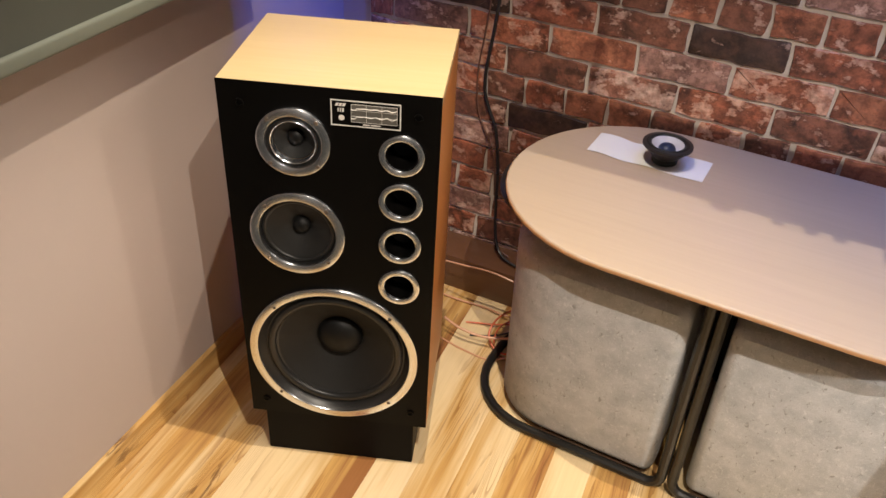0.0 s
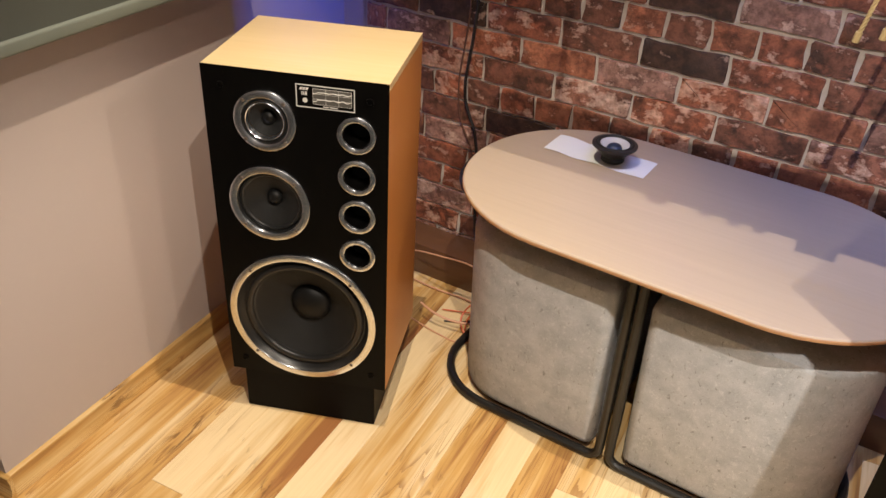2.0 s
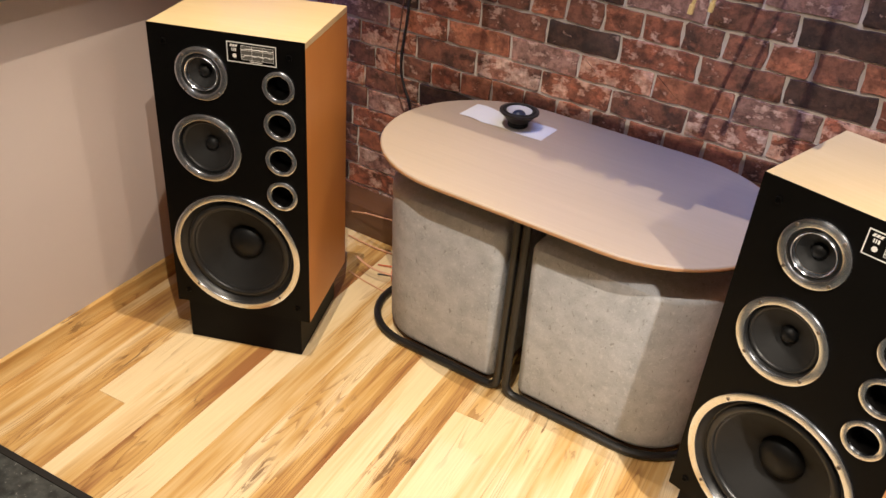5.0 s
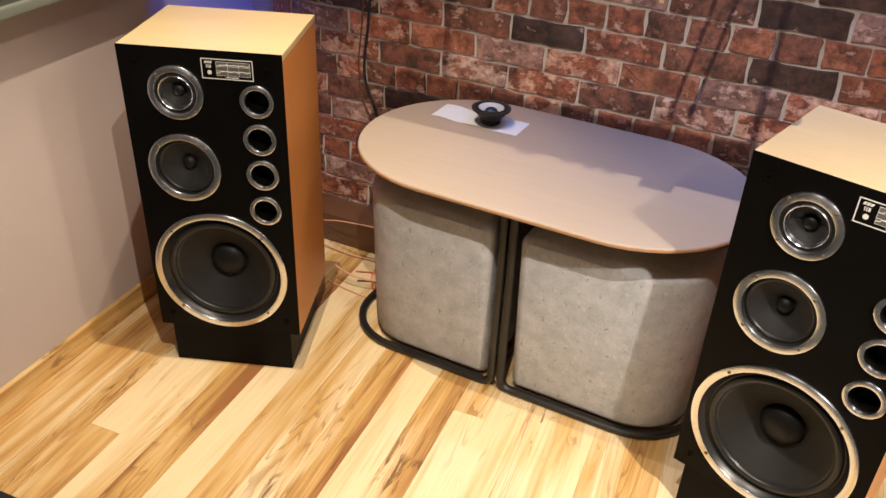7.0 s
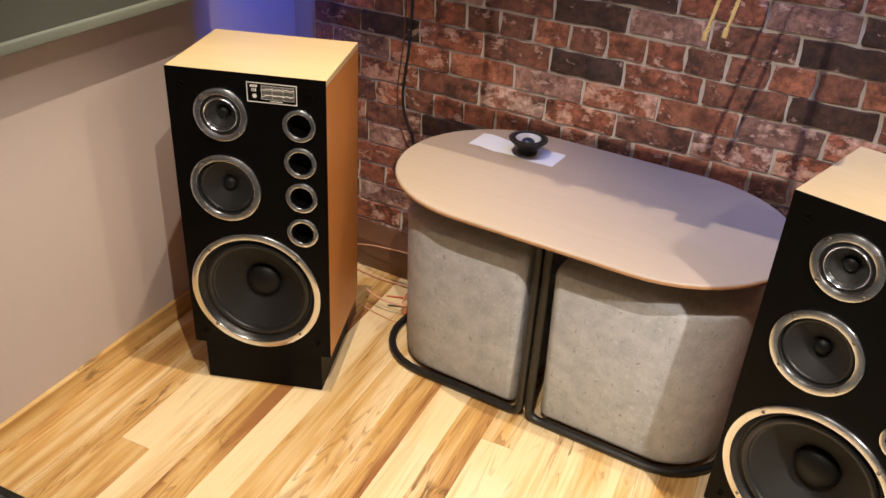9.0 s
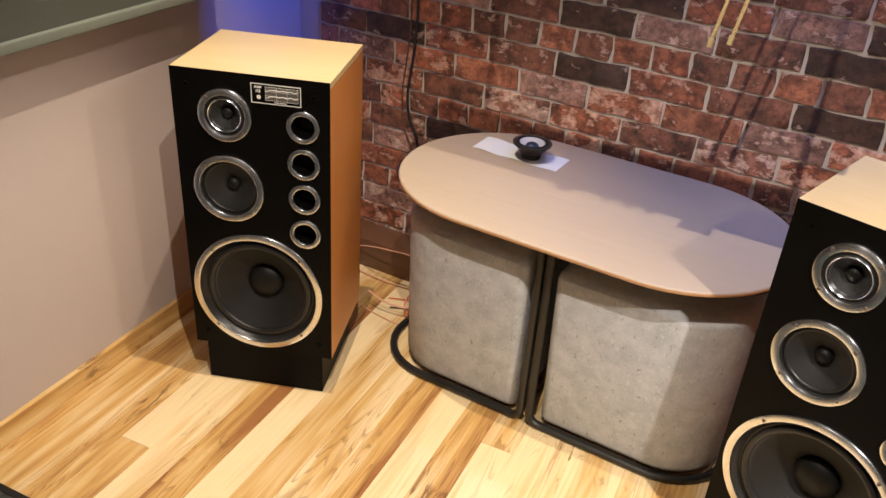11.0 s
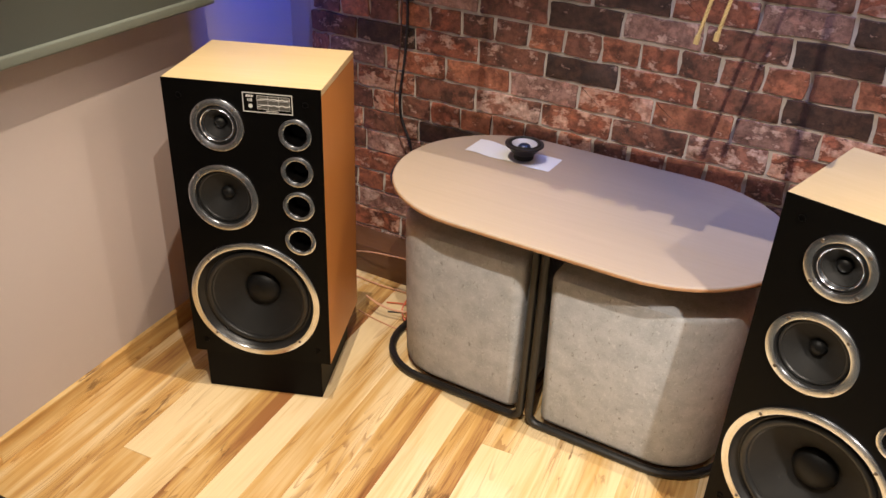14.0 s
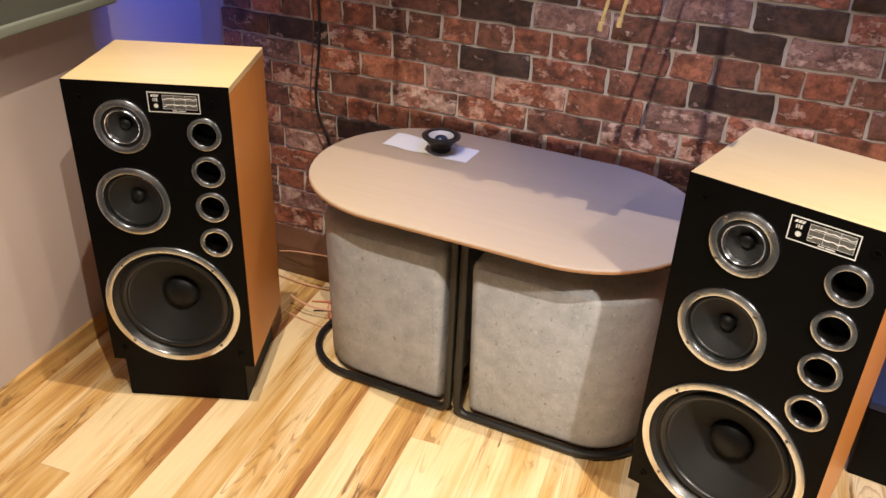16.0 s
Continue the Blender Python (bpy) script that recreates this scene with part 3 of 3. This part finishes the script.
for side in (-1, 1):
    xi, xo, yh, r, zt = 0.0138, 0.556, 0.222, 0.19, 0.634
    floor_z, pts = 0.0125, []

    def arc(cx, cy, rad, a0, a1, z, n=8):
        return [(side * (cx + rad * math.cos(radians(a0 + (a1 - a0) * k / n))), cy + rad * math.sin(radians(a0 + (a1 - a0) * k / n)), z) for k in range(n + 1)]

    b = 0.035
    low = [(side * (xi + b + 0.02), -yh, floor_z)] + arc(xo - r, -yh + r, r, -90, 0, floor_z) + arc(xo - r, yh - r, r, 0, 90, floor_z) + [(side * (xi + b + 0.02), yh, floor_z)]

    def bend(x, y, z, dx, dz):
        return [(side * (x + b * (1 - math.sin(a)) * dx), y, z + b * (1 - math.cos(a)) * dz) for a in (math.pi / 2 * k / 6 for k in range(7))]

    up_back = bend(xi, yh, floor_z, 1, 1)
    down_top = list(reversed(bend(xi, yh, zt, 1, -1)))
    high = [(x, y, zt) for x, y, _ in reversed(low)]
    up_top = bend(xi, -yh, zt, 1, -1)
    down_low = list(reversed(bend(xi, -yh, floor_z, 1, 1)))
    part("tube_frame", tube(bmesh.new(), low + up_back + down_top + high + up_top + down_low, 0.0125, 10, True), TUBE, table, "black bent steel tube frame").location.x = -0.014


def stool(side, label):
    ob = thing("stool", pose(CX, -0.365, 0, 0, 0, -1.5), label, "stool", "stools under the table")
    lo, hi = (0.024, 0.522) if side > 0 else (-0.512, -0.056)
    radii = (0.03, 0.17, 0.17, 0.03) if side > 0 else (0.17, 0.03, 0.03, 0.17)
    bm = slab(bmesh.new(), rounded(lo, hi, -0.207, 0.200, radii), 0.0125, 0.55, 0.026)
    for v in bm.verts:
        if v.co.y < 0:
            v.co.y *= 1 + 0.20 * v.co.z / 0.55
    part("upholstered_body", bm, FELT, ob, "grey felt upholstery")
    part("base_board", slab(bmesh.new(), rounded(lo + 0.012, hi - 0.012, -0.197, 0.188, [max(0.02, q - 0.01) for q in radii]), 0.0, 0.012), STOOLBASE, ob, "brown base board")
    return ob


stool(-1, "grey felt stool with rounded outer corners, pushed under the table")
stool(1, "grey felt stool with rounded outer corners, half behind a speaker")

# ---- things on the table ----
bm = bmesh.new()
nx, ny = 28, 6
grid = [[bm.verts.new((0.142 * (2 * i / nx - 1), 0.053 * (2 * j / ny - 1) + 0.003 * math.sin(i * 0.5), 0.0008 + 0.0025 * abs(math.sin(i * 0.32 + 0.4)) * (0.4 + 0.6 * (j / ny)))) for j in range(ny + 1)] for i in range(nx + 1)]
for i in range(nx):
    for j in range(ny):
        bm.faces.new((grid[i][j], grid[i + 1][j], grid[i + 1][j + 1], grid[i][j + 1]))
paper = tagged(mesh_object("paper_strip", bm, PAPER), "creased white paper strip lying on the table", "paper")
paper.matrix_world = pose(0.822, -0.200, TZ + 0.0005, 0, 0, -2)
driver = thing("loose_driver", pose(0.860, -0.208, TZ + 0.004, 90, 0, 0) @ Matrix.Scale(1.1, 4), "small loose black speaker driver on white paper", "loudspeaker")
# turned about its upright axis: depth runs downwards
part("magnet", lathe(bmesh.new(), [(0, 0.0), (0.026, 0.0), (0.028, 0.002), (0.028, 0.014), (0.030, 0.017)], 0, 0, 40), CAP, driver)
part("basket", lathe(bmesh.new(), [(0.026, 0.012), (0.034, 0.020), (0.048, 0.036), (0.054, 0.040), (0.054, 0.044), (0.046, 0.0455)], 0, 0, 48), BLACKWIRE, driver)
part("cone", lathe(bmesh.new(), [(0.047, 0.0450), (0.041, 0.0475), (0.036, 0.0440), (0.018, 0.0300)], 0, 0, 48), CONE, driver)
part("pale_ring", lathe(bmesh.new(), [(0.035, 0.0440), (0.019, 0.0315)], 0, 0, 48), GREYRING, driver, "pale grey inner cone")
part("dust_cap", lathe(bmesh.new(), [(0.019, 0.030)] + [(0.0185 * math.cos(a), 0.032 + 0.012 * math.sin(a)) for a in (math.pi / 2 * k / 6 for k in range(7))], 0, 0, 32), NAVY, driver)

# ---- added shadow rail and rope ends ----
# Unseen rail and rods, added to cast the stepped shadow on the table.
rail = thing("hanging_rail", Matrix(), "unseen dark rail with a stepped edge, added to shade the back of the table", "rail")
RAIL_Z = 1.80


def over_table(x, y):
    """The place in the rail's plane that lies between the lamp and a spot on the table."""
    p = LAMP + (Vector((x, y, TZ)) - LAMP) * (LAMP.z - RAIL_Z) / (LAMP.z - TZ)
    return p.x, p.y


def rail_box(x0, x1, y0, y1):
    (xa, ya), (xb, yb) = over_table(x0, y0), over_table(x1, y1)
    return box(bmesh.new(), (xa, ya, RAIL_Z), (xb, yb, RAIL_Z + 0.012))


part("board", rail_box(0.42, 1.78, -0.327, -0.015), SHADOW_RAIL, rail)
for x0, x1, depth in ((1.005, 1.050, 0.030), (1.135, 1.158, 0.022), (1.202, 1.228, 0.024), (1.262, 1.287, 0.023), (1.361, 1.447, 0.050)):
    part("edge_block", rail_box(x0, x1, -0.3275 - depth, -0.3275), SHADOW_RAIL, rail)
for x in (1.10, 1.44):
    part("rod", tube(bmesh.new(), [(x, -1.15, RAIL_Z + 0.012), (x, -1.15, 2.2), (x, -1.15, 2.6)], 0.004, 8), TUBE, rail)
for x, y, z in ((1.353, -0.434, 1.158), (1.396, -0.434, 1.172)):
    rope = thing("rope_end", Matrix(), "gold twisted rope end hanging from the ceiling", "rope", "rope ends")
    way = Vector((0.17, 0.0, 1.0))
    foot = Vector((x, y, z + 0.012))
    part("rope", tube(bmesh.new(), [foot + way * h for h in (0.0, 0.2, 0.7, 1.42)], 0.0036, 8), ROPE, rope)
    for k in range(3):
        turns = [(foot + way * (0.0032 * j) + Vector((0.0026 * math.cos(k * math.tau / 3 + j * 0.7), 0.0026 * math.sin(k * math.tau / 3 + j * 0.7), 0))) for j in range(80)]
        part("strand", tube(bmesh.new(), turns, 0.0024, 5), ROPE, rope)
    part("frayed_tip", tube(bmesh.new(), [(x, y, z + 0.016), (x - 0.001, y, z + 0.006), (x - 0.002, y, z - 0.004)], 0.0066, 8), ROPE, rope)

# ---- roller blind on the painted wall ----
blind = thing("roller_blind", SKEW, "lowered grey-green roller blind with a rounded hem bar", "blind")
part("fabric", box(bmesh.new(), (0.052, -1.318, 1.068), (0.0545, -0.500, 2.20)), BLIND, blind)
hem = part("hem_bar", slab(bmesh.new(), rounded(0.045, 0.062, 1.043, 1.075, (0.008,) * 4, 5), -1.320, -0.498), HEM, blind, "pale rounded hem bar")
hem.matrix_local = Matrix(((1, 0, 0, 0), (0, 0, 1, 0), (0, 1, 0, 0), (0, 0, 0, 1)))
part("roller", slab(bmesh.new(), [(0.050 + 0.030 * math.cos(math.tau * k / 24), 2.22 + 0.030 * math.sin(math.tau * k / 24)) for k in range(24)], -1.33, -0.490), HEM, blind).matrix_local = hem.matrix_local.copy()

# ---- cables ----


def cable(label, points, r, material, steps=8):
    return tagged(mesh_object("cable", tube(bmesh.new(), smooth_path(points, steps), r, 7), material), label, "cable", "cables")


cable("black cable hanging down the brick wall", [(0.315, -0.012, 1.40), (0.318, -0.010, 1.10), (0.322, -0.012, 0.95), (0.313, -0.012, 0.82), (0.300, -0.016, 0.70), (0.300, -0.012, 0.63), (0.318, -0.014, 0.58), (0.345, -0.016, 0.52), (0.365, -0.020, 0.40), (0.375, -0.03, 0.25), (0.40, -0.05, 0.15), (0.46, -0.08, 0.126), (0.60, -0.10, 0.126)], 0.0048, BLACKWIRE)
cable("thin brown cable looped down the brick wall", [(0.295, -0.008, 1.40), (0.296, -0.008, 0.95), (0.285, -0.008, 0.80), (0.272, -0.008, 0.68), (0.285, -0.010, 0.56), (0.335, -0.012, 0.46), (0.360, -0.02, 0.36), (0.39, -0.04, 0.16), (0.44, -0.05, 0.123)], 0.0026, BROWNWIRE)
for label, material, r, pts in (
    ("clear copper speaker wire arched over the ledge", COPPER, 0.0028, [(0.20, -0.15, 0.10), (0.28, -0.18, 0.135), (0.36, -0.20, 0.158), (0.46, -0.20, 0.165), (0.56, -0.20, 0.14), (0.64, -0.20, 0.05)]),
    ("brown speaker wire lying on the boards", COPPER, 0.0030, [(0.20, -0.17, 0.006), (0.32, -0.18, 0.006), (0.43, -0.174, 0.006), (0.52, -0.195, 0.02), (0.60, -0.22, 0.05)]),
    ("dark red speaker wire lying on the boards", REDWIRE, 0.0026, [(0.405, -0.262, 0.004), (0.44, -0.25, 0.006), (0.49, -0.235, 0.010), (0.58, -0.21, 0.03)]),
    ("clear copper speaker wire between speaker and table", COPPER, 0.0040, [(0.365, -0.335, 0.060), (0.42, -0.345, 0.050), (0.48, -0.340, 0.042), (0.54, -0.325, 0.045), (0.62, -0.29, 0.06)]),
    ("brown speaker wire lying on the boards", COPPER, 0.0026, [(0.345, -0.356, 0.003), (0.40, -0.368, 0.003), (0.45, -0.376, 0.003), (0.53, -0.378, 0.003), (0.60, -0.345, 0.02), (0.64, -0.32, 0.02)]),
    ("orange-red speaker wire in a loose coil", REDWIRE, 0.0030, [(0.63, -0.25, 0.09), (0.56, -0.24, 0.10), (0.51, -0.27, 0.07), (0.50, -0.31, 0.035), (0.535, -0.34, 0.012), (0.585, -0.345, 0.02), (0.64, -0.32, 0.04)]),
    ("orange-red speaker wire in a loose coil", REDWIRE, 0.0026, [(0.62, -0.22, 0.05), (0.55, -0.235, 0.05), (0.515, -0.275, 0.035), (0.525, -0.325, 0.008), (0.57, -0.355, 0.006), (0.63, -0.34, 0.02)]),
    ("black speaker wire lying on the boards", BLACKWIRE, 0.0030, [(0.44, -0.31, 0.003), (0.50, -0.285, 0.008), (0.55, -0.27, 0.03), (0.62, -0.24, 0.05)]),
):
    cable(label, pts, r, material)

# ---- things beside the second speaker ----
crate = thing("black_box", pose(2.40, -0.20, 0, 0, 0, -6), "low black box with a blue lid beside the speaker", "box")
part("body", box(bmesh.new(), (-0.20, -0.14, 0), (0.20, 0.14, 0.235), 0.006, 2), PLINTH, crate)
part("lid", box(bmesh.new(), (-0.205, -0.145, 0.2352), (0.205, 0.145, 0.262), 0.005, 2), NAVY, crate, "dark blue lid")

# ---- bricks ----
rnd = random.Random(7)
PITCH, Z0, JOINT = 0.0806, 0.695 - 0.0806 * 9, 0.0090


def brick_mesh(length, seed):
    """One brick face, 6 mm proud of the mortar, with chipped uneven edges."""
    r = random.Random(seed)
    bm = bmesh.new()
    n, h = 5 if length > 0.15 else 3, PITCH - JOINT
    outline = []
    c = 0.0035
    for k in range(n + 1):
        outline.append((-length / 2 + c + (length - 2 * c) * k / n, -h / 2))
    for k in range(3):
        outline.append((length / 2, -h / 2 + c + (h - 2 * c) * k / 2))
    for k in range(n, -1, -1):
        outline.append((-length / 2 + c + (length - 2 * c) * k / n, h / 2))
    for k in range(2, -1, -1):
        outline.append((-length / 2, -h / 2 + c + (h - 2 * c) * k / 2))
    outline = [(x + r.uniform(-0.0034, 0.0034), z + r.uniform(-0.0036, 0.0028)) for x, z in outline]
    rows = [[bm.verts.new((x * s, y, z * s2)) for x, z in outline] for y, s, s2 in ((0.0045, 1, 1), (-0.002, 0.998, 0.993), (-0.0038, 0.988, 0.965))]
    for one, two in zip(rows, rows[1:]):
        for k in range(len(outline)):
            bm.faces.new((one[k], one[(k + 1) % len(outline)], two[(k + 1) % len(outline)], two[k]))
    bm.faces.new(rows[-1])
    bmesh.ops.recalc_face_normals(bm, faces=bm.faces)
    data = bpy.data.meshes.new("brick")
    bm.to_mesh(data)
    bm.free()
    data.materials.append(BRICK)
    data.shade_smooth()
    data.set_sharp_from_angle(angle=0.9)
    return data


LONG = [brick_mesh(0.2367 - JOINT, k) for k in range(8)]
SHORT = [brick_mesh(0.11835 - JOINT, 40 + k) for k in range(6)]
# Course by course from the foot: where a brick begins, and the burns in turn. The pattern comes round every three bricks.
COURSES = {
    8: (0.652, "obwbro"), 9: (0.585, "pwb"), 10: (0.704, "mwo"), 11: (0.8215, "drb"),
    12: (0.757, "oborbb"), 13: (0.813, "dmb"), 14: (0.947, "drm"), 15: (0.70, "brd"), 16: (0.82, "obrmbo"),
}
SPARE = ("rbd", "bmr", "wbd", "mrb", "brw")
far_bricks = []
for row in range(0, 32):
    z = Z0 + PITCH * (row + 0.5)
    heads = row % 4 == 0
    step = 0.11835 if heads else 0.2367
    start, burns = COURSES.get(row, (rnd.uniform(0.6, 0.85), SPARE[row % 5] * (2 if heads else 1)))
    k = math.ceil((-0.088 - start) / step) - 1
    while True:
        x0, x1 = start + k * step, start + (k + 1) * step
        burn = burns[k % len(burns)]
        k += 1
        if x0 > 2.9 - 0.05:
            break
        if x1 < -0.05:
            continue
        lo, hi = max(x0, -0.086), min(x1, 2.895)
        data = rnd.choice(SHORT if heads else LONG)
        scale = (hi - lo - JOINT) / (step - JOINT)
        m = Matrix.Translation(((lo + hi) / 2, 0, z)) @ Matrix.Diagonal((scale * rnd.choice((-1, 1)), 1, 1, 1))
        if 1 <= row <= 17 and x1 < 2.75:
            ob = new("brick", data)
            ob.parent = wall_north
            ob.matrix_local = m
            ob.material_slots[0].link = "OBJECT"
            ob.material_slots[0].material = BRICKS[burn]
        else:
            far_bricks.append((data, m))
verts, faces = [], []
for data, m in far_bricks:
    base = len(verts)
    verts += [m @ v.co for v in data.vertices]
    faces += [[base + i for i in p.vertices] for p in data.polygons]
rest = bpy.data.meshes.new("bricks_rest")
rest.from_pydata(verts, [], faces)
rest.materials.append(BRICK)
tagged(new("bricks_rest", rest), "old red bricks high up and at the foot of the wall", kind="stuff").parent = wall_north

# ---- floor boards ----


def plank_mesh(length):
    bm = bmesh.new()
    box(bm, (-0.0497, -length / 2, -0.008), (0.0497, length / 2, 0), 0.0007, 1)
    data = bpy.data.meshes.new("plank")
    bm.to_mesh(data)
    bm.free()
    data.materials.append(PLANK)
    return data


meshes = {}


# Tone, figure and side of the heart, board by board from the painted wall; the far piece follows where a board has a joint.
TONES = {
    -3: (0.60, 0.55, 0.1), -2: (0.54, 0.25, 0.5), -1: (0.53, 0.95, 0.5), 0: (0.55, 0.5, 0.5), 1: (0.45, 0.3, 1.0), 2: (0.64, 0.45, 0.7),
    3: (0.34, 0.15, 0.8), 4: (0.47, 0.4, 0.1), 5: (0.44, 0.6, 0.2), 6: (0.55, 0.9, 0.9), 7: (0.32, 0.1, 0.5), 8: (0.53, 0.95, 0.9),
    9: (0.33, 0.2, 0.5), 10: (0.34, 0.25, 0.6), 11: (0.38, 0.6, 0.5), 12: (0.46, 0.3, 0.4), 13: (0.40, 0.3, 0.2), 14: (0.55, 0.8, 0.6),
}
FAR_TONES = {0: (0.34, 0.1, 0.6), 9: (0.52, 0.95, 0.3)}


def plank(col, b0, b1):
    length = round(b1 - b0 - 0.0006, 4)
    if length < 0.02:
        return
    if length not in meshes:
        meshes[length] = plank_mesh(length)
    ob = new("plank", meshes[length])
    ob.parent = floor
    ob.matrix_local = pose(0.2416 + 0.0995 * (col + 0.5), (b0 + b1) / 2, 0)
    far = col in JOINTS and b0 >= JOINTS[col] - 0.01
    tone = FAR_TONES[col] if far else TONES.get(col)
    ob.color = (*(tone or (rnd.uniform(0.33, 0.6), rnd.uniform(0.1, 0.9), rnd.random())), 1)


JOINTS = {0: -1.292, 9: -0.821}
for col in range(-3, 28):
    b = JOINTS.get(col, rnd.uniform(-0.34, 0.0))
    cuts = sorted({-1.572, 0.0, *[c for c in (b - 1.6, b, b + 1.6) if -1.55 < c < -0.03]})
    for b0, b1 in zip(cuts, cuts[1:]):
        plank(col, b0, b1)
